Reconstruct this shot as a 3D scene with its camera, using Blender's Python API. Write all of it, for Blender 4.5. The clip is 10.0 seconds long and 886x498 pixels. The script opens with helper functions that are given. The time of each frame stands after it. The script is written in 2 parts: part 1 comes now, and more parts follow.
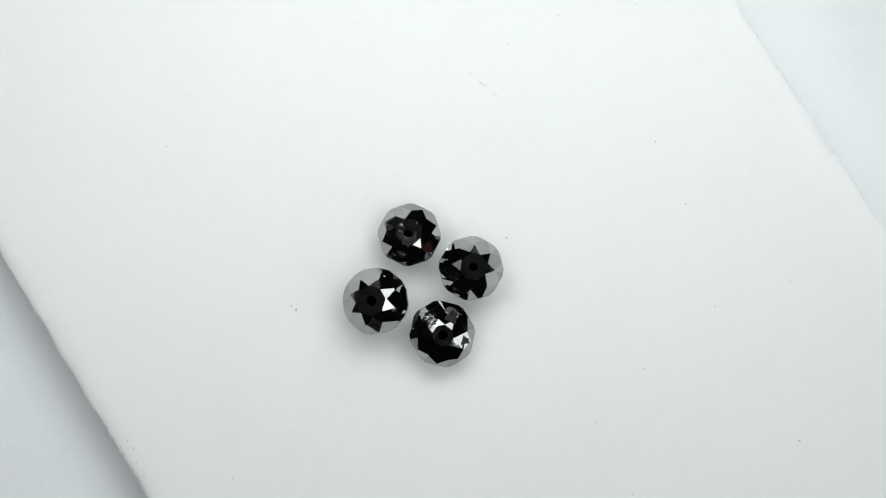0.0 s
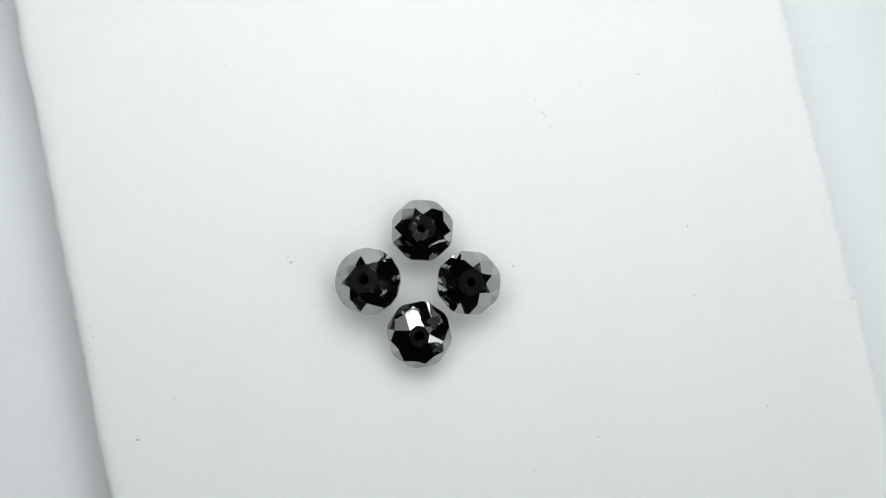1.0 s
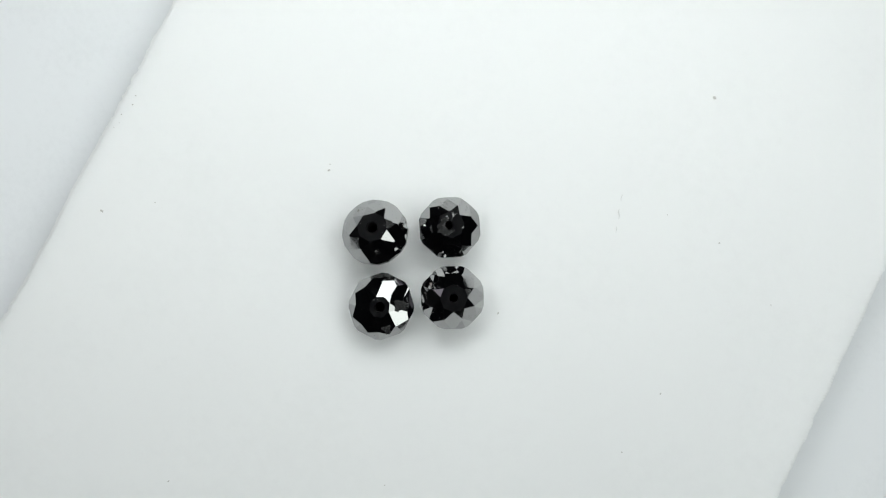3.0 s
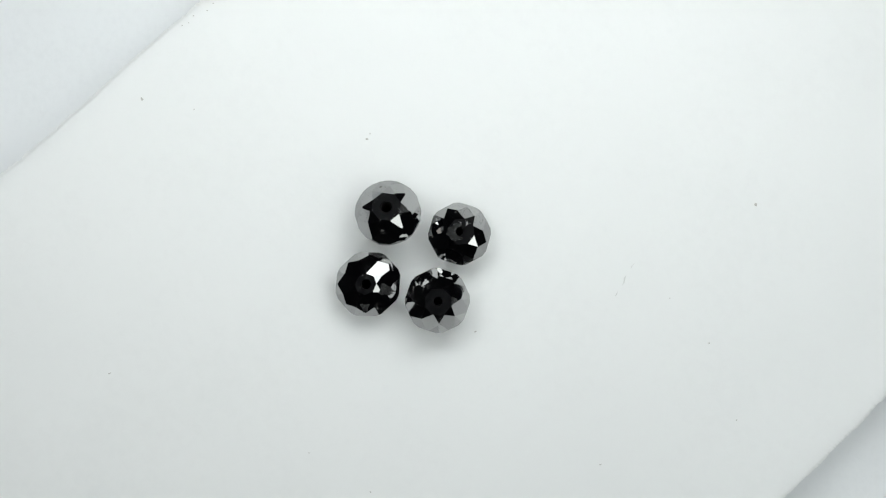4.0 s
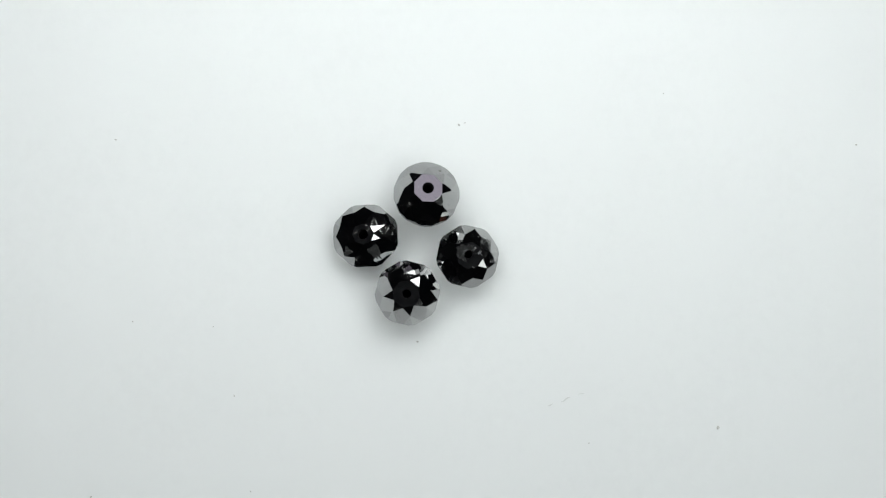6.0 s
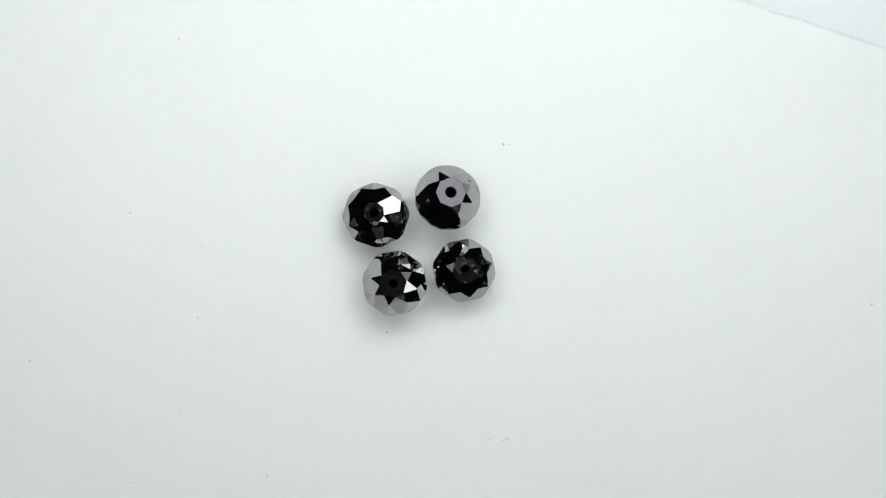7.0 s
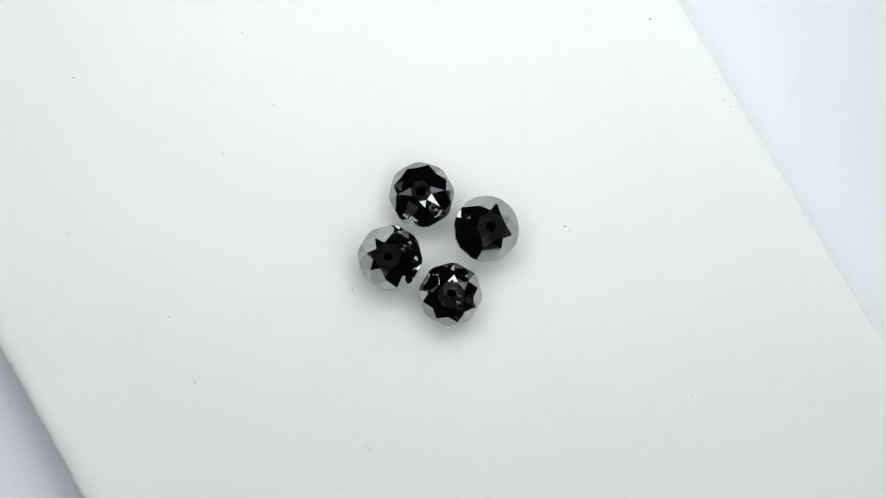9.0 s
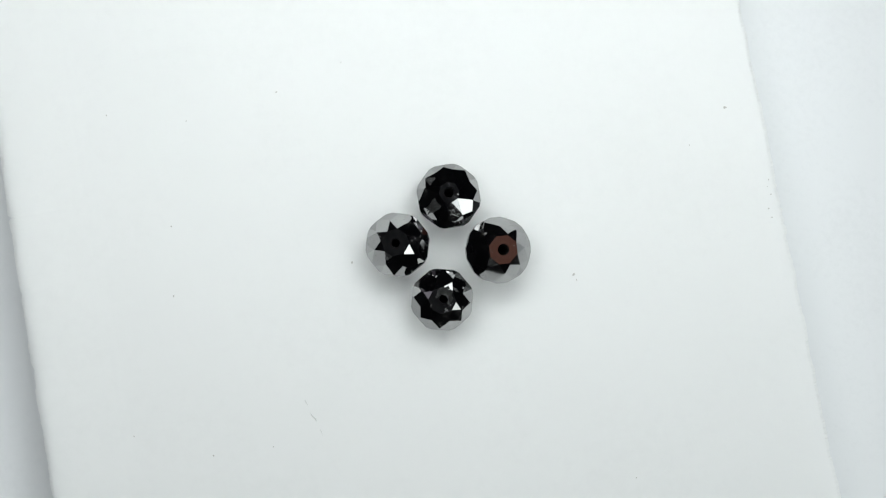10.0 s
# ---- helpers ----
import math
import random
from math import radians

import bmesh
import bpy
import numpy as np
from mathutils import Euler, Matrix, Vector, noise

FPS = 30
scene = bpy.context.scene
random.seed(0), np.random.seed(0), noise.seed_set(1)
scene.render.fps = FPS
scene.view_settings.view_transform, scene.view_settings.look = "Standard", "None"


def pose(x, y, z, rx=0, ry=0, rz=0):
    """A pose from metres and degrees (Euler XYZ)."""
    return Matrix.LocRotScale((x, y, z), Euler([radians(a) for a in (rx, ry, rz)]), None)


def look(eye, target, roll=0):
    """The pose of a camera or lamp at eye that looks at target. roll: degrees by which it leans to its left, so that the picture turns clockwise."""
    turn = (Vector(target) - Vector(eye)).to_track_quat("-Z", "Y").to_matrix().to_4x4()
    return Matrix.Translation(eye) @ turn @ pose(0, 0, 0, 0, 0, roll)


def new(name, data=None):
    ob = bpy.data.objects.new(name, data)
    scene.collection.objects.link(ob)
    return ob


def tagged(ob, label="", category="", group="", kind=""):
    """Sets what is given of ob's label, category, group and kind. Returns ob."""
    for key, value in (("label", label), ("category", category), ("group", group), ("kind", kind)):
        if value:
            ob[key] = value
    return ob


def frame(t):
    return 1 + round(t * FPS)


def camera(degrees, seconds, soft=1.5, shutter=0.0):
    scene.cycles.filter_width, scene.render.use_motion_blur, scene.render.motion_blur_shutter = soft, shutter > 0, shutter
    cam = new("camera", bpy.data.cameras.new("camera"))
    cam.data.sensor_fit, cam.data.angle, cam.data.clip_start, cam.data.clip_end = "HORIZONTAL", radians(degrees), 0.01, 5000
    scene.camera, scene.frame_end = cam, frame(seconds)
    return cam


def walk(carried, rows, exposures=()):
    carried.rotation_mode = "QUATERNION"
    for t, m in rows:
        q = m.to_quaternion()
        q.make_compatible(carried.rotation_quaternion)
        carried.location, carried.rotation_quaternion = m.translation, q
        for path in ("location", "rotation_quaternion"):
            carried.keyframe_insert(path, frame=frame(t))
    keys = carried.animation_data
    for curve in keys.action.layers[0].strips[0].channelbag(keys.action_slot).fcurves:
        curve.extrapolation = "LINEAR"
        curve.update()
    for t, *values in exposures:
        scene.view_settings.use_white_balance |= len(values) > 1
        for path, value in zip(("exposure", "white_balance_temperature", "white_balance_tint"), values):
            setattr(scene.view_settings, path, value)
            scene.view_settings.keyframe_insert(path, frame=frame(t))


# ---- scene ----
cam = camera(42.8, 10.0, soft=1.2)
MM = 0.001
EYE = pose(-0.61 * MM, -6.09 * MM, 100 * MM, 4.25, -0.92, 0)
walk(cam, [(0.0, EYE), (10.0, EYE)], [(0.0, -0.285, 6460, 10), (4.0, -0.285, 6450, 10), (6.0, -0.28, 6420, 10), (10.0, -0.255, 6410, 10)])

# ---- light: unseen lamps round the camera, added fill, and panels placed for the facets' reflections ----
world = bpy.data.worlds.new("world")
scene.world = world
world.use_nodes = True
world.node_tree.nodes["Background"].inputs["Color"].default_value = (0.75, 0.85, 1.0, 1)
world.node_tree.nodes["Background"].inputs["Strength"].default_value = 0.002
scene.view_settings.exposure = 0.0


def lamp(name, zenith, azimuth, distance, wide, high, watts, colour=(1, 1, 1)):
    """A soft rectangular lamp, seen from the beads at these angles."""
    light = bpy.data.lights.new(name, "AREA")
    light.shape, light.size, light.size_y, light.energy, light.color = "RECTANGLE", wide, high, watts, colour
    z, a = radians(zenith), radians(azimuth)
    eye = Vector((math.sin(z) * math.cos(a), math.sin(z) * math.sin(a), math.cos(z))) * distance
    new(name, light).matrix_world = look(eye, (0, 0, 0))


# added fill lights, unseen, that make the board brighter towards the top
for azimuth, watts in ((47, 0.0120), (91, 0.0086), (133, 0.0114)):
    lamp("fill_near", 41, azimuth, 0.070, 0.043, 0.0115, watts, (0.955, 1.0, 0.975))
for k in range(8):
    lamp("lamp_ring", 36.5, 5 + 45 * k, 0.25, 0.12, 0.045, 0.0450 * (1.07 + 0.16 * math.sin(radians(5 + 45 * k)) + 0.12 * math.cos(radians(5 + 45 * k))), (0.935 - 0.02 * math.sin(k), 1.0, 0.985))
# unseen panels, not known windows, sized and placed so the facets flash white
lamp("flash_low", 58, -27, 0.60, 0.262, 0.315, 0.79, (0.94, 1.0, 0.95))
lamp("flash_high", 53.2, 63.5, 0.60, 0.44, 0.163, 0.66, (0.95, 1.0, 0.98))
# added above the last panel, only for the flashes of steeper facets
lamp("flash_tall", 63.5, 54, 0.60, 0.165, 0.066, 0.10, (0.95, 1.0, 0.98))
# dim violet panels, unseen, added for the lavender reflections in some facets
lamp("glint_between", 55, 31, 0.60, 0.15, 0.15, 0.034, (0.93, 0.88, 1.0))
lamp("glint_beside", 53, 98, 0.60, 0.10, 0.15, 0.022, (0.93, 0.88, 1.0))
lamp("glint_far", 55, 161, 0.60, 0.14, 0.18, 0.037, (0.95, 0.90, 1.0))
lamp("lamp_small", 25.7, 147.5, 0.40, 0.055, 0.06, 0.024, (1.0, 0.95, 0.88))
# weak lights added for the violet and brown reflections of unknown things overhead
lamp("violet_glint", 27.3, 68, 0.60, 0.24, 0.06, 0.040, (0.93, 0.86, 1.0))
lamp("brown_glint", 23.8, 1.0, 0.60, 0.078, 0.06, 0.0025, (1.0, 0.40, 0.26))


# ---- materials ----
def material(name, colour, rough=0.5, **values):
    m = bpy.data.materials.new(name)
    m.use_nodes = True
    s = m.node_tree.nodes["Principled BSDF"]
    s.inputs["Base Color"].default_value, s.inputs["Roughness"].default_value = (*colour, 1), rough
    for key, value in values.items():
        s.inputs[key.replace("_", " ")].default_value = value
    return m, m.node_tree, s


def node(tree, kind, links=(), **values):
    n = tree.nodes.new(kind)
    for key, value in values.items():
        n.inputs[key.replace("_", " ")].default_value = value
    for key, socket in links:
        tree.links.new(socket, n.inputs[key])
    return n


def ramp(tree, fac, stops):
    n = tree.nodes.new("ShaderNodeValToRGB")
    tree.links.new(fac, n.inputs["Fac"])
    while len(n.color_ramp.elements) < len(stops):
        n.color_ramp.elements.new(0.5)
    for e, (at, value) in zip(n.color_ramp.elements, stops):
        e.position, e.color = at, (*value, 1) if isinstance(value, tuple) else (value, value, value, 1)
    return n.outputs["Color"]


def bump(tree, shader, height, strength, distance):
    n = node(tree, "ShaderNodeBump", [("Height", height)], Strength=strength, Distance=distance)
    tree.links.new(n.outputs["Normal"], shader.inputs["Normal"])


def paper(name, light, dark, fibre=900.0, relief=0.25, glow=0.0):
    """White paper: faint cloudy tone, fine fibre and a little tooth."""
    m, tree, s = material(name, light, 0.62, Specular_IOR_Level=0.3)
    s.inputs["Subsurface Weight"].default_value, s.inputs["Subsurface Scale"].default_value = glow, 4.0 * MM
    s.inputs["Subsurface Radius"].default_value = (1.0, 1.0, 1.0)
    where = tree.nodes.new("ShaderNodeTexCoord").outputs["Object"]
    cloud = node(tree, "ShaderNodeTexNoise", [("Vector", where)], Scale=70.0, Detail=4.0)
    grain = node(tree, "ShaderNodeTexNoise", [("Vector", where)], Scale=fibre, Detail=6.0, Roughness=0.7)
    mixed = node(tree, "ShaderNodeMath", [(0, cloud.outputs["Fac"]), (1, grain.outputs["Fac"])])
    mixed.operation = "ADD"
    tree.links.new(ramp(tree, mixed.outputs["Value"], [(0.70, dark), (1.15, light)]), s.inputs["Base Color"])
    bump(tree, s, grain.outputs["Fac"], relief, 0.00006)
    return m


PAPER = paper("white_paper", (0.90, 0.905, 0.90), (0.882, 0.887, 0.882), glow=1.0)
FOAM = paper("foam_core", (0.80, 0.80, 0.79), (0.72, 0.72, 0.71), 2500.0, 0.8)
DISC = paper("white_matt_plastic", (0.80, 0.81, 0.825), (0.77, 0.78, 0.795), 1500.0, 0.12)
WALL = paper("grey_plaster", (0.06, 0.06, 0.065), (0.04, 0.04, 0.045), 40.0, 0.2)


def black_stone():
    """Opaque black diamond: mirror-like cut faces, with pale pits and fine cracks in places."""
    m, tree, s = material("black_diamond", (0.0012, 0.0012, 0.0016), 0.05, IOR=4.0)
    where = tree.nodes.new("ShaderNodeTexCoord").outputs["Object"]
    seed = tree.nodes.new("ShaderNodeObjectInfo").outputs["Random"]
    shift = node(tree, "ShaderNodeVectorMath", [(0, where), (1, seed)])
    pits = node(tree, "ShaderNodeTexNoise", [("Vector", shift.outputs["Vector"])], Scale=1700.0, Detail=5.0, Roughness=0.75)
    zone = node(tree, "ShaderNodeTexNoise", [("Vector", shift.outputs["Vector"])], Scale=420.0, Detail=2.0)
    both = node(tree, "ShaderNodeMath", [(0, pits.outputs["Fac"]), (1, zone.outputs["Fac"])])
    both.operation = "MULTIPLY"
    cells = node(tree, "ShaderNodeTexVoronoi", [("Vector", shift.outputs["Vector"])], Scale=700.0)
    cells.feature = "DISTANCE_TO_EDGE"
    crack = node(tree, "ShaderNodeMath", [(0, ramp(tree, cells.outputs["Distance"], [(0.0, 0.8), (0.022, 0.0)])), (1, ramp(tree, zone.outputs["Fac"], [(0.515, 0.0), (0.65, 0.9)]))])
    crack.operation = "MULTIPLY"
    pin = node(tree, "ShaderNodeTexNoise", [("Vector", shift.outputs["Vector"])], Scale=6500.0, Detail=2.0)
    spots = node(tree, "ShaderNodeMath", [(0, ramp(tree, both.outputs["Value"], [(0.355, 0.0), (0.43, 1.0)])), (1, ramp(tree, pin.outputs["Fac"], [(0.70, 0.0), (0.77, 0.6)]))])
    spots.operation = "MAXIMUM"
    worn = node(tree, "ShaderNodeMath", [(0, spots.outputs["Value"]), (1, crack.outputs["Value"])])
    worn.operation = "MAXIMUM"
    flaw = worn.outputs["Value"]
    # per-face mirror strength, in place of the differing tones that facets reflect
    facet_tone = tree.nodes.new("ShaderNodeAttribute")
    facet_tone.attribute_name = "facet_tone"
    gloss = node(tree, "ShaderNodeMath", [(0, facet_tone.outputs["Fac"])])
    gloss.operation = "ADD"
    gloss.inputs[1].default_value = 0.55
    tree.links.new(gloss.outputs["Value"], s.inputs["Specular IOR Level"])
    tone = node(tree, "ShaderNodeMix", [("Factor", flaw)])
    tone.data_type = "RGBA"
    tone.inputs[6].default_value, tone.inputs[7].default_value = (0.0012, 0.0012, 0.0016, 1), (0.13, 0.125, 0.12, 1)
    tree.links.new(flaw, tone.inputs[0])
    frost = tree.nodes.new("ShaderNodeAttribute")
    frost.attribute_name = "frost"
    matt = node(tree, "ShaderNodeMath", [(0, frost.outputs["Fac"]), (2, ramp(tree, flaw, [(0.0, 0.03), (1.0, 0.40)]))])
    matt.operation = "MULTIPLY_ADD"
    matt.inputs[1].default_value = 0.018
    # the flat drilled ends are ground, not polished
    ground = node(tree, "ShaderNodeMix")
    ground.data_type = "RGBA"
    tree.links.new(frost.outputs["Fac"], ground.inputs[0])
    tree.links.new(tone.outputs[2], ground.inputs[6])
    tree.links.new(ramp(tree, pits.outputs["Fac"], [(0.40, (0.006, 0.006, 0.007)), (0.62, (0.018, 0.018, 0.019))]), ground.inputs[7])
    tree.links.new(ground.outputs[2], s.inputs["Base Color"])
    tree.links.new(matt.outputs["Value"], s.inputs["Roughness"])
    wear = node(tree, "ShaderNodeTexNoise", [("Vector", shift.outputs["Vector"])], Scale=900.0, Detail=3.0)
    bump(tree, s, wear.outputs["Fac"], 0.04, 0.00006)
    return m


STONE = black_stone()
BORE, _, _ = material("dark_bore", (0.006, 0.006, 0.006), 0.7)
CHIP, chip_tree, chip_shader = material("chipped_stone", (0.05, 0.05, 0.05), 0.42, IOR=1.6, Specular_IOR_Level=0.3)
chip_where = chip_tree.nodes.new("ShaderNodeTexCoord").outputs["Object"]
chip_noise = node(chip_tree, "ShaderNodeTexNoise", [("Vector", chip_where)], Scale=2600.0, Detail=6.0, Roughness=0.8)
chip_tree.links.new(ramp(chip_tree, chip_noise.outputs["Fac"], [(0.46, 0.003), (0.58, 0.02), (0.70, 0.24)]), chip_shader.inputs["Base Color"])
bump(chip_tree, chip_shader, chip_noise.outputs["Fac"], 0.8, 0.00025)
DUST, _, _ = material("grey_dust", (0.56, 0.54, 0.52), 0.9)
NICK, _, _ = material("paper_fibre_shade", (0.73, 0.73, 0.72), 0.9)


def part(name, bm, mat, parent=None, label=""):
    """Links a bmesh as one mesh object, under its thing where one is given."""
    mesh = bpy.data.meshes.new(name)
    bm.normal_update()
    bm.to_mesh(mesh)
    bm.free()
    mesh.materials.append(mat)
    ob = new(name, mesh)
    if parent:
        ob.parent = parent
    return tagged(ob, label)


def box(x0, x1, y0, y1, z0, z1):
    bm = bmesh.new()
    bmesh.ops.create_cube(bm, size=1, matrix=Matrix.Translation(((x0 + x1) / 2, (y0 + y1) / 2, (z0 + z1) / 2)) @ Matrix.Diagonal((x1 - x0, y1 - y0, z1 - z0, 1)))
    return bm


# ---- the room that closes the place ----
TABLE_Z = -17.4 * MM
for name, spans in (("tabletop", (-1.2, 1.2, -1.2, 1.2, TABLE_Z - 0.03, TABLE_Z)), ("ceiling", (-1.2, 1.2, -1.2, 1.2, 1.3, 1.35)),
                    ("wall_north", (-1.2, 1.2, 1.2, 1.25, TABLE_Z, 1.3)), ("wall_south", (-1.2, 1.2, -1.25, -1.2, TABLE_Z, 1.3)),
                    ("wall_east", (1.2, 1.25, -1.25, 1.25, TABLE_Z, 1.3)), ("wall_west", (-1.25, -1.2, -1.25, 1.25, TABLE_Z, 1.3))):
    tagged(part(name, box(*spans), WALL), "plain matt " + ("dark grey tabletop under the turntable" if name == "tabletop" else "grey painted surface of the room"), name.split("_")[0], kind="structure")

MOVING = []


def turning(ob, m):
    """Remembers a thing that rides on the turntable, with its pose at the start."""
    MOVING.append((ob, m))
    return ob


# ---- turntable and foam board ----
def lathe(profile, steps=96):
    bm = bmesh.new()
    rings = [[bm.verts.new((r * math.cos(a), r * math.sin(a), z)) for a in (2 * math.pi * k / steps for k in range(steps))] for r, z in profile]
    for low, high in zip(rings, rings[1:]):
        for k in range(steps):
            bm.faces.new((low[k], low[(k + 1) % steps], high[(k + 1) % steps], high[k]))
    bm.faces.new(rings[0][::-1]), bm.faces.new(rings[-1])
    return bm


BOARD = 3.6 * MM
turntable = tagged(new("turntable"), "round white matt plastic turntable, turning under the board", "turntable")
part("platter", lathe([(93 * MM, -6 * MM), (94.5 * MM, -5.4 * MM), (95 * MM, -4.6 * MM), (95 * MM, -1 * MM), (94.6 * MM, -0.3 * MM), (93.6 * MM, 0)]), DISC, turntable)
part("foot", lathe([(70 * MM, -13.8 * MM), (71 * MM, -13 * MM), (71 * MM, -6 * MM)]), DISC, turntable)
turning(turntable, pose(0, 0, -BOARD))


def board_sheet(z0, z1, inset, seed, rough):
    """One layer of the board, with hand-cut uneven long edges and a soft crease along one side."""
    rng = random.Random(seed)
    rows = 1100
    ys = [(-74 + 148 * k / rows) * MM for k in range(rows + 1)]

    def edge(side, y):
        v = noise.noise((y * 90, side * 7.3, 0)) * 0.22 + noise.noise((y * 420, side * 3.1, 5)) * 0.15 * rough
        v += (noise.noise((y * 1500, side, 9)) * 0.12 + noise.noise((y * 3600, side, 6)) * 0.06) * rough * (0.4 + abs(noise.noise((y * 160, side, 2))) * 2.5)
        if side > 0:
            v -= 0.40 * math.exp(-(((y / MM) + 10.5) / 0.14) ** 2)
        else:
            v += 0.20 * rough * math.exp(-(((y / MM) + 1.0) / 3.5) ** 2) * noise.noise((y * 2600, 1, 4))
        return v * MM

    bm = bmesh.new()
    loops = []
    for y in ys:
        left, right = -31.53 * MM + inset + edge(-1, y), 35.98 * MM - 0.011 * y - inset + edge(1, y)
        across = [left, left + 0.25 * MM, left + 6 * MM, 0.0, 20 * MM, 28.6 * MM, 29.4 * MM, 30.2 * MM, right - 0.25 * MM, right]
        lift = [0.035, 0, 0, 0, 0, 0, 0.015, 0.05, 0.31, 0.34]
        top = [bm.verts.new((x, y, z1 + h * MM + (rng.uniform(-0.02, 0.02) * MM if k in (0, 9) else 0))) for k, (x, h) in enumerate(zip(across, lift))]
        low = [bm.verts.new((x, y, z0)) for x in (left, right)]
        loops.append((top, low))
    for (t0, l0), (t1, l1) in zip(loops, loops[1:]):
        for k in range(len(t0) - 1):
            bm.faces.new((t0[k], t0[k + 1], t1[k + 1], t1[k]))
        bm.faces.new((l0[0], l1[0], l1[1], l0[1]))
        bm.faces.new((t0[0], t1[0], l1[0], l0[0]))
        bm.faces.new((t0[-1], l0[1], l1[1], t1[-1]))
    for (t, l), flip in ((loops[0], 1), (loops[-1], -1)):
        bm.faces.new(([*t[::-1], l[0], l[1]])[::flip])
    bmesh.ops.recalc_face_normals(bm, faces=bm.faces)
    for f in bm.faces:
        f.smooth = False
    return bm


board = tagged(new("foam_board"), "strip of white foam board with rough hand-cut edges, on the turntable", "board")
part("paper_face", board_sheet(-2.7 * MM, 0, 0, 3, 1.0), PAPER, board, "smooth white paper facing")
part("foam_core", board_sheet(-BOARD + 0.25 * MM, -2.73 * MM, 0.12 * MM, 5, 1.6), FOAM, board, "white foam core with torn edge")
part("paper_back", board_sheet(-BOARD, -BOARD + 0.22 * MM, 0, 8, 1.0), PAPER, board)
turning(board, pose(0, 0, 0, 0, 0, 32.1))


# ---- beads ----
def cut_stone(R, oval, table, star, slope, girdle, flat, seed, bore, off, odd, rim):
    """A brilliant-cut bead: planes cut from a block, then the drill hole through both tables. Returns the mesh, its half height and the height of its upper side at (x, y)."""
    rng = random.Random(seed)
    step = math.pi / 8
    zt = girdle + (1 - table) * math.tan(radians(slope))
    flat_k, flat_s = math.tan(radians(slope)), math.tan(radians(star))
    reach = table * (flat_k - math.cos(step) * flat_s) / (math.cos(step) * flat_k - flat_s)
    zs = zt - (reach * math.cos(step) - table) * flat_k
    planes = [((0, 0, zt), (0, 0, 1)), ((0, 0, -zt), (0, 0, -1))]

    def around(a, r, z):
        return Vector((r * math.cos(a), r * math.sin(a), z))

    def cut(a, b, c, wobble):
        n = (b - a).cross(c - a).normalized()
        if n.dot(a) < 0:
            n.negate()
        n = (n + Vector([rng.gauss(0, wobble) for _ in range(3)])).normalized()
        planes.append(((a + b + c) / 3 * (1 + rng.gauss(0, 0.004)), n))

    for up in (1, -1):
        for k in range(8):
            a = 2 * step * k + (0 if up > 0 else step)
            corner, tip = around(a, table, zt * up), around(a, 1, girdle * up)
            apex, before = around(a + step, reach, zs * up), around(a - step, reach, zs * up)
            mid, mid_b = around(a + step, 1, girdle * up), around(a - step, 1, girdle * up)
            steep = math.tan(radians(slope + (odd.get(k, 0) if up > 0 else 0)))
            cut(corner, corner + 0.2 * Vector((-math.sin(a), math.cos(a), 0)), corner + around(a, 0.3, -0.3 * steep * up), 0.010)
            edge = around(a + step, table * math.cos(step), zt * up)
            cut(edge, edge + 0.2 * Vector((-math.sin(a + step), math.cos(a + step), 0)), edge + around(a + step, 0.2, -0.2 * math.tan(radians(star)) * up), 0.012)
            tip, mid, mid_b = (around(b, rim * w, girdle * up) for b, w in ((a, 1), (a + step, 0.985), (a - step, 0.985)))
            cut(apex, tip, mid, 0.012)
            cut(before, tip, mid_b, 0.012)
    for k in range(16):
        planes.append((around(step * k, 0.985 if k % 2 else flat, 0), around(step * k, 1, 0)))
    bm = bmesh.new()
    bmesh.ops.create_cube(bm, size=3)
    for co, n in planes:
        bmesh.ops.bisect_plane(bm, geom=[*bm.verts, *bm.edges, *bm.faces], dist=1e-5, plane_co=co, plane_no=n, clear_outer=True)
        rim = [e for e in bm.edges if e.is_boundary]
        if rim:
            bmesh.ops.holes_fill(bm, edges=rim, sides=0)
    bmesh.ops.remove_doubles(bm, verts=bm.verts, dist=0.012)
    bmesh.ops.dissolve_limit(bm, angle_limit=0.002, verts=bm.verts, edges=bm.edges)
    bmesh.ops.recalc_face_normals(bm, faces=bm.faces)
    # random mirror strength per cut face, standing in for reflected board and shadow tones
    facet_tone = bm.faces.layers.float.new("facet_tone")
    frost = bm.faces.layers.float.new("frost")
    for f in bm.faces:
        f[facet_tone] = rng.uniform(-0.15, 0.07)
    for s in (1, -1):
        face = max(bm.faces, key=lambda f: f.normal.z * s * (f.calc_area() > 0.02))
        z = sum(v.co.z for v in face.verts) / len(face.verts)
        edges = list(face.edges)
        bmesh.ops.delete(bm, geom=[face], context="FACES_ONLY")
        ring = [bm.verts.new((off[0] + bore * math.cos(a), off[1] + bore * math.sin(a), z - 0.03 * s)) for a in (2 * math.pi * k / 20 for k in range(20))]
        lip = [bm.verts.new((off[0] + 1.05 * (v.co.x - off[0]), off[1] + 1.05 * (v.co.y - off[1]), z)) for v in ring]
        edges += [bm.edges.new((lip[k], lip[(k + 1) % 20])) for k in range(20)]
        filled = bmesh.ops.triangle_fill(bm, edges=edges, normal=(0, 0, s), use_beauty=True)["geom"]
        for f in filled:
            if isinstance(f, bmesh.types.BMFace):
                f[frost] = 1.0
        for k in range(20):
            bm.faces.new((lip[k], lip[(k + 1) % 20], ring[(k + 1) % 20], ring[k]))
    bmesh.ops.recalc_face_normals(bm, faces=bm.faces)
    bmesh.ops.transform(bm, matrix=Matrix.Diagonal((R * (1 + oval), R * (1 - oval), R, 1)), verts=bm.verts)
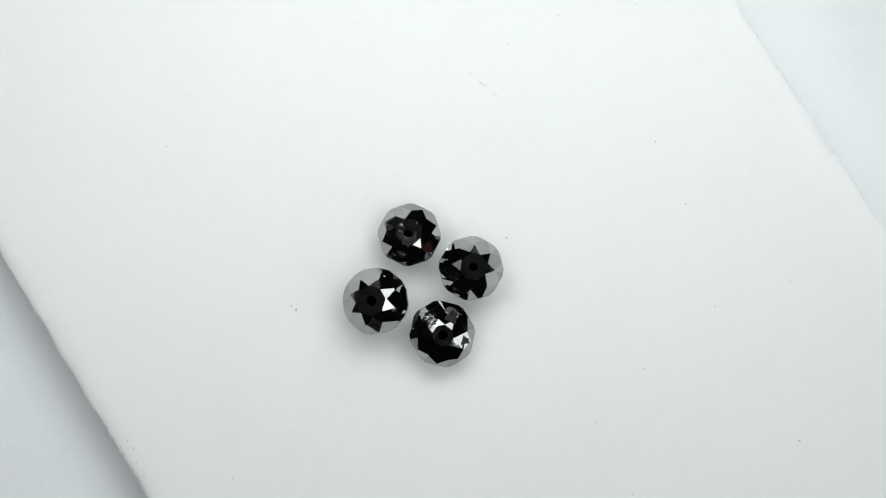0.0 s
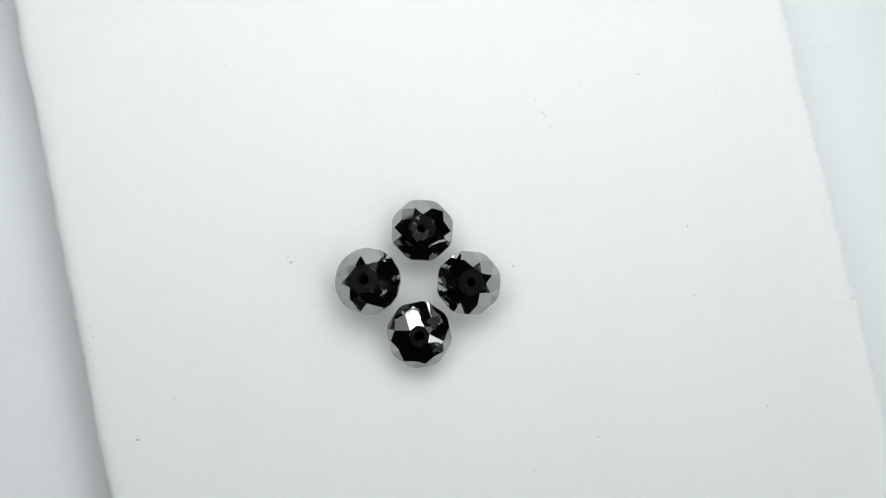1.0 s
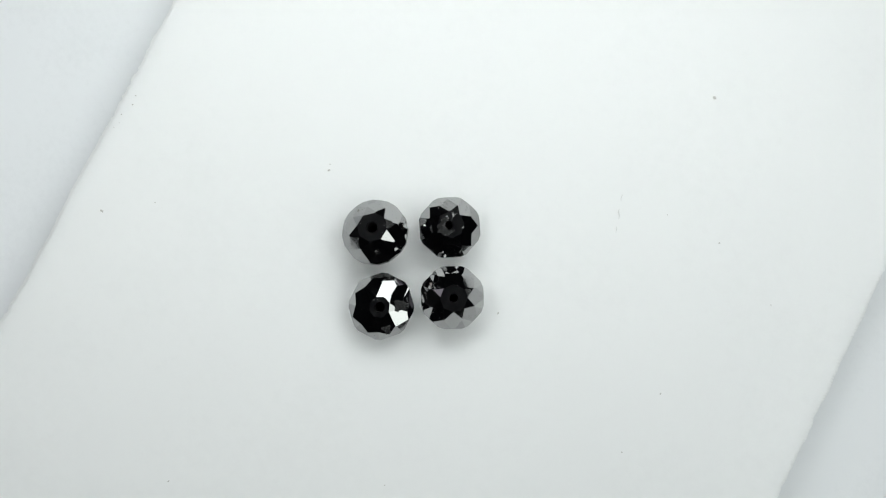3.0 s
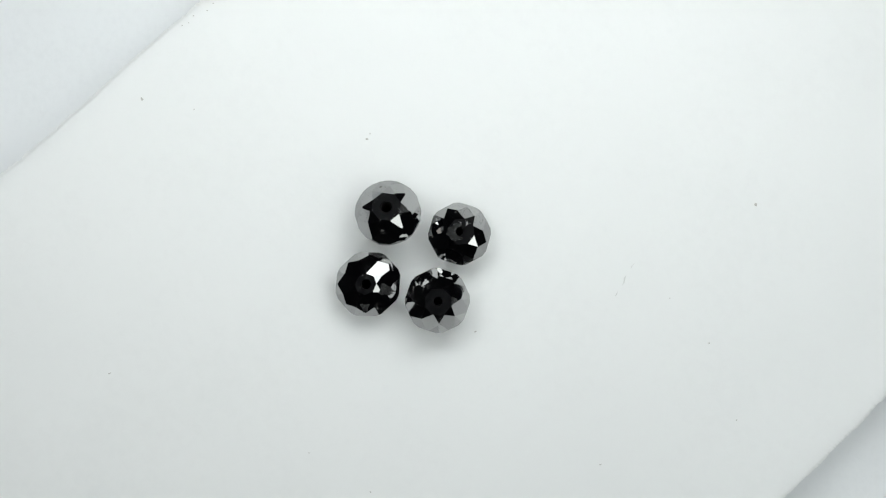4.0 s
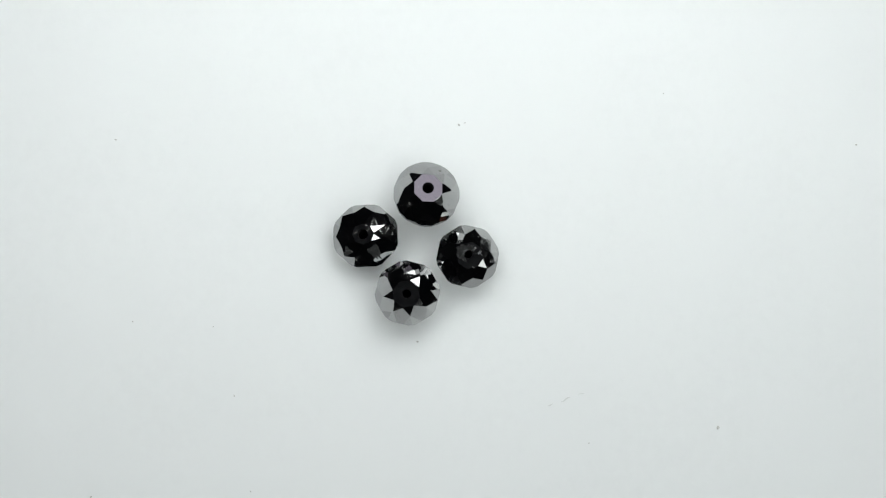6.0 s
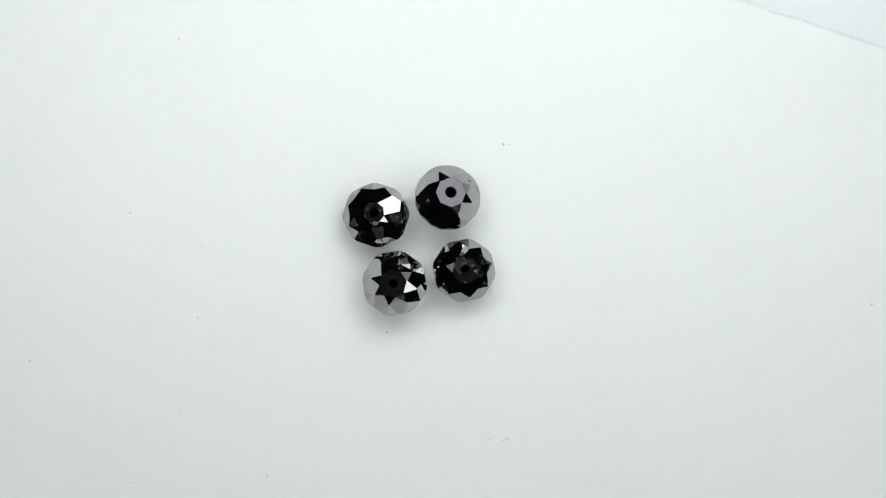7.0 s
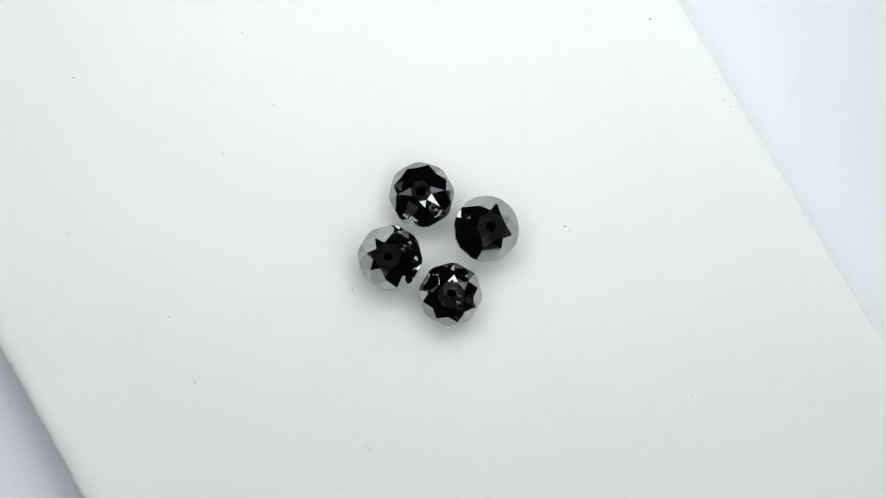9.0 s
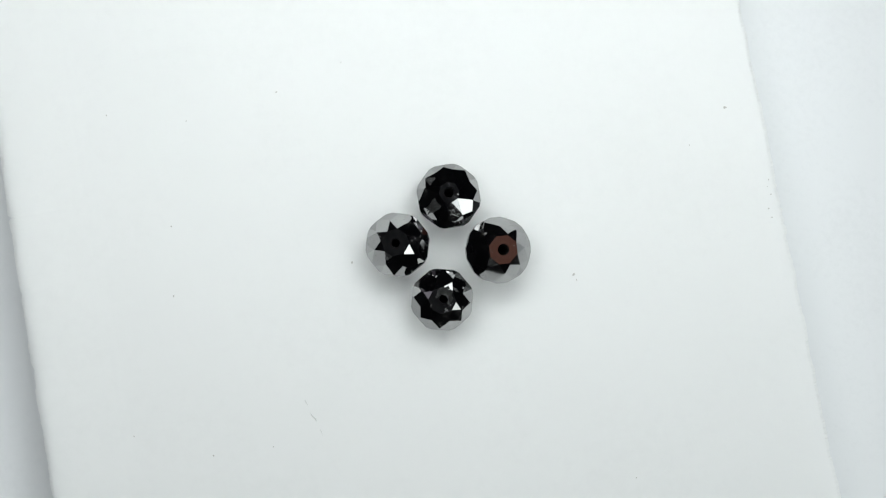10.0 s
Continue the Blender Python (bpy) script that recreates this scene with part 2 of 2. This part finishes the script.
    upper = [(Vector(co), Vector(n)) for co, n in planes if Vector(n).z > 0.05]

    def height(x, y):
        x, y = x / R / (1 + oval), y / R / (1 - oval)
        return R * min(co.z + (n.x * (co.x - x) + n.y * (co.y - y)) / n.z for co, n in upper)

    return bm, zt * R, height


def tube(r, z, ox=0, oy=0):
    bm = bmesh.new()
    low, high = ([bm.verts.new((ox + r * math.cos(a), oy + r * math.sin(a), h)) for a in (2 * math.pi * k / 20 for k in range(20))] for h in (-z, z))
    for k in range(20):
        bm.faces.new((low[k], high[k], high[(k + 1) % 20], low[(k + 1) % 20]))
    # closing face, added to keep the bright board below from lighting the hole
    bm.faces.new(low)
    return bm


def ragged_patch(r0, r1, a0, a1, height, seed):
    """A thin broken-out patch that follows the cut faces, with an uneven outline."""
    rng = random.Random(seed)
    bm = bmesh.new()
    steps = 30
    rings = []
    for k in range(steps + 1):
        a = radians(a0 + (a1 - a0) * k / steps)
        fade = math.sin(math.pi * min(max(k / steps, 0.10), 0.90))
        outer = r0 + (r1 - r0) * fade * (0.80 + 0.35 * noise.noise((k * 0.45, seed * 3.7, 0)) + rng.uniform(-0.06, 0.06))
        ring = []
        for u, h in ((0.0, -0.03), (0.0, 0.022), (0.33, 0.042), (0.66, 0.042), (1.0, 0.022), (1.0, -0.03)):
            r = r0 + (outer - r0) * u
            x, y = r * math.cos(a), r * math.sin(a)
            ring.append(bm.verts.new((x, y, height(x, y) + (h + (rng.uniform(-0.012, 0.02) if 0 < u < 1 else 0)) * MM)))
        rings.append(ring)
    for p, q in zip(rings, rings[1:]):
        for k in range(5):
            bm.faces.new((p[k], p[k + 1], q[k + 1], q[k]))
    bmesh.ops.recalc_face_normals(bm, faces=bm.faces)
    return bm


def bead(x, y, R, oval, table, star, slope, turn, lean, toward, seed, bore, flat, off, label, chips=(), odd={}, rim=1.0):
    """lean: degrees by which its axis leans, toward that compass direction; turn: of the facets."""
    thing = tagged(new("faceted_bead"), label, "bead", "black beads on the board")
    stone, top, height = cut_stone(R * MM, oval, table, star, slope, 0.08, flat, seed, bore, off, odd, rim)
    a = radians(toward)
    tilt = Matrix.Rotation(radians(lean), 4, Vector((-math.sin(a), math.cos(a), 0))) @ Matrix.Rotation(radians(turn), 4, "Z")
    low = min((tilt @ v.co).z for v in stone.verts)
    part("stone", stone, STONE, thing)
    part("drill_hole", tube(bore * R * MM, top - 0.02 * R * MM, off[0] * R * MM, off[1] * R * MM), BORE, thing, "dark drilled hole")
    for k, (r0, r1, a0, a1) in enumerate(chips):
        part("chipped_patch", ragged_patch(r0 * R * MM, r1 * R * MM, a0, a1, height, seed + k), CHIP, thing, "rough grey chipped patch in the stone")
    turning(thing, Matrix.Translation((x * MM, y * MM, -low)) @ tilt)


bead(-4.75, -3.20, 2.91, 0.00, 0.45, 36.6, 46.3, 51.5, 10.5, 186, 11, 0.165, 0.970, (0, 0), "black diamond bead, largest, with clean round table and drill hole", ((0.44, 0.66, 2, 40),))
bead(-1.85, 2.60, 2.79, 0.00, 0.42, 31.0, 39.8, 63.0, 4.3, 112, 12, 0.14, 0.945, (-0.07, 0), "smallest black faceted bead with chipped grey patch round its hole", ((0.17, 0.50, 100, 300),), odd={6: 4}, rim=0.97)
bead(3.52, -0.35, 2.85, 0.00, 0.42, 35.9, 44.8, 60.5, 5.0, 12, 13, 0.13, 0.950, (0, 0), "black faceted diamond bead with a cracked, pitted crown edge", ((0.40, 0.62, 8, 38),))
# the second patch (-60 to -34) is added to dull one facet's white reflection
bead(1.02, -6.02, 2.92, -0.02, 0.32, 27.2, 32.1, 32, 6.3, 290, 14, 0.15, 0.945, (0, 0), "black faceted bead leaning over, with broad mirror-like facets", ((0.45, 0.92, 12, 50), (0.60, 0.88, -60, -34)), {1: 6}, rim=0.95)


# ---- dust and scuffs on the board ----
def fleck(size, seed):
    rng = random.Random(seed)
    bm = bmesh.new()
    bmesh.ops.create_icosphere(bm, subdivisions=1, radius=size)
    for v in bm.verts:
        v.co = Vector((v.co.x * rng.uniform(0.6, 1.5), v.co.y * rng.uniform(0.4, 1.0), v.co.z * 0.45 * rng.uniform(0.7, 1.2)))
    return bm


def speck(x, y, size, seed):
    bm = fleck(1.2 * size * MM, seed)
    low = min(v.co.z for v in bm.verts)
    turning(tagged(part("dust_speck", bm, DUST), "tiny grey dust speck lying on the white board", "dust", "dust on the board"), pose(x * MM, y * MM, -low, 0, 0, seed * 47 % 360))


for k, (x, y, size) in enumerate(((-11.83, -3.9, 0.13), (20.18, 11.15, 0.09), (22.79, 5.54, 0.08), (-18.93, -23.0, 0.14), (18.85, -9.07, 0.07), (6.78, 2.48, 0.10), (6.98, 19.98, 0.06),
                                  (0.16, 29.2, 0.16), (11.51, 22.66, 0.08), (4.58, -29.7, 0.09), (18.57, 23.7, 0.06), (17.67, -20.1, 0.07), (25.25, -3.63, 0.06), (32.0, -1.4, 0.06),
                                  (32.5, -15.4, 0.09), (-23.5, 10.6, 0.06), (14.55, -13.75, 0.06), (-17.2, -18.6, 0.06), (-9.8, -40.0, 0.09), (-25.83, -15.97, 0.08), (-25.57, -17.24, 0.07), (-24.91, -18.4, 0.05), (-25.03, -17.79, 0.05), (-26.4, -15.33, 0.06), (-28.1, 27.9, 0.09), (-12.25, -3.55, 0.07))):
    speck(x, y, size, k + 1)


def scuff(points, wide, seed):
    """A short raised scratch where the paper's skin is torn up."""
    rng = random.Random(seed)
    bm = bmesh.new()
    sides = []
    for (x, y), w in zip(points, [0.2] + [1] * (len(points) - 2) + [0.2]):
        d = Vector((points[-1][1] - points[0][1], points[0][0] - points[-1][0])).normalized() * wide * w * rng.uniform(0.5, 1.3) * MM
        sides.append([bm.verts.new((x * MM + d.x * s, y * MM + d.y * s, h * MM)) for s, h in ((-1, 0.0), (0, rng.uniform(0.03, 0.10)), (1, 0.0))])
    for p, q in zip(sides, sides[1:]):
        for k in (0, 1):
            bm.faces.new((p[k], p[k + 1], q[k + 1], q[k]))
        bm.faces.new((p[0], q[0], q[2], p[2]))
    bmesh.ops.recalc_face_normals(bm, faces=bm.faces)
    return tagged(part("scuff", bm, NICK), "short torn scuff in the white paper face", "scuff", "scuffs on the board")


for k, points in enumerate((((5.55, 15.55), (5.8, 15.4), (6.0, 15.2)), ((4.3, 16.6), (4.5, 16.4), (4.9, 16.25), (5.1, 16.05)), ((3.4, 17.5), (3.6, 17.2), (3.8, 17.1)))):
    turning(scuff(points, 0.055, k), pose(0, 0, 0.002 * MM))

# ---- the turn ----
# seconds, degrees turned clockwise, and the play of the axle in millimetres
TURN = ((0.0, 0.0, -0.121, -0.136), (0.5, 9.65, -0.080, -0.241), (1.0, 19.95, 0.007, -0.221), (1.5, 29.6, 0.117, -0.174), (2.0, 39.4, 0.199, 0.056), (2.5, 49.1, 0.243, 0.127),
        (3.0, 59.2, 0.26, 0.19), (3.5, 69.4, 0.24, 0.23), (4.0, 79.6, 0.186, 0.249), (4.5, 89.5, 0.07, 0.23), (5.0, 99.6, 0.071, 0.21), (5.5, 109.5, 0.05, 0.231),
        (6.0, 119.8, -0.06, 0.26), (6.5, 130.2, -0.20, 0.26), (7.0, 140.6, -0.278, 0.19), (7.5, 151.1, -0.254, -0.07), (8.0, 161.8, -0.14, -0.18), (8.5, 171.9, -0.09, -0.12),
        (9.0, 182.3, -0.13, -0.05), (9.5, 192.2, 0.0, -0.06), (10.0, 202.05, 0.152, -0.086))


def motions():
    for ob, start in MOVING:
        walk(ob, [(t, pose(dx * MM, dy * MM, 0, 0, 0, -turned) @ start) for t, turned, dx, dy in TURN])


motions()
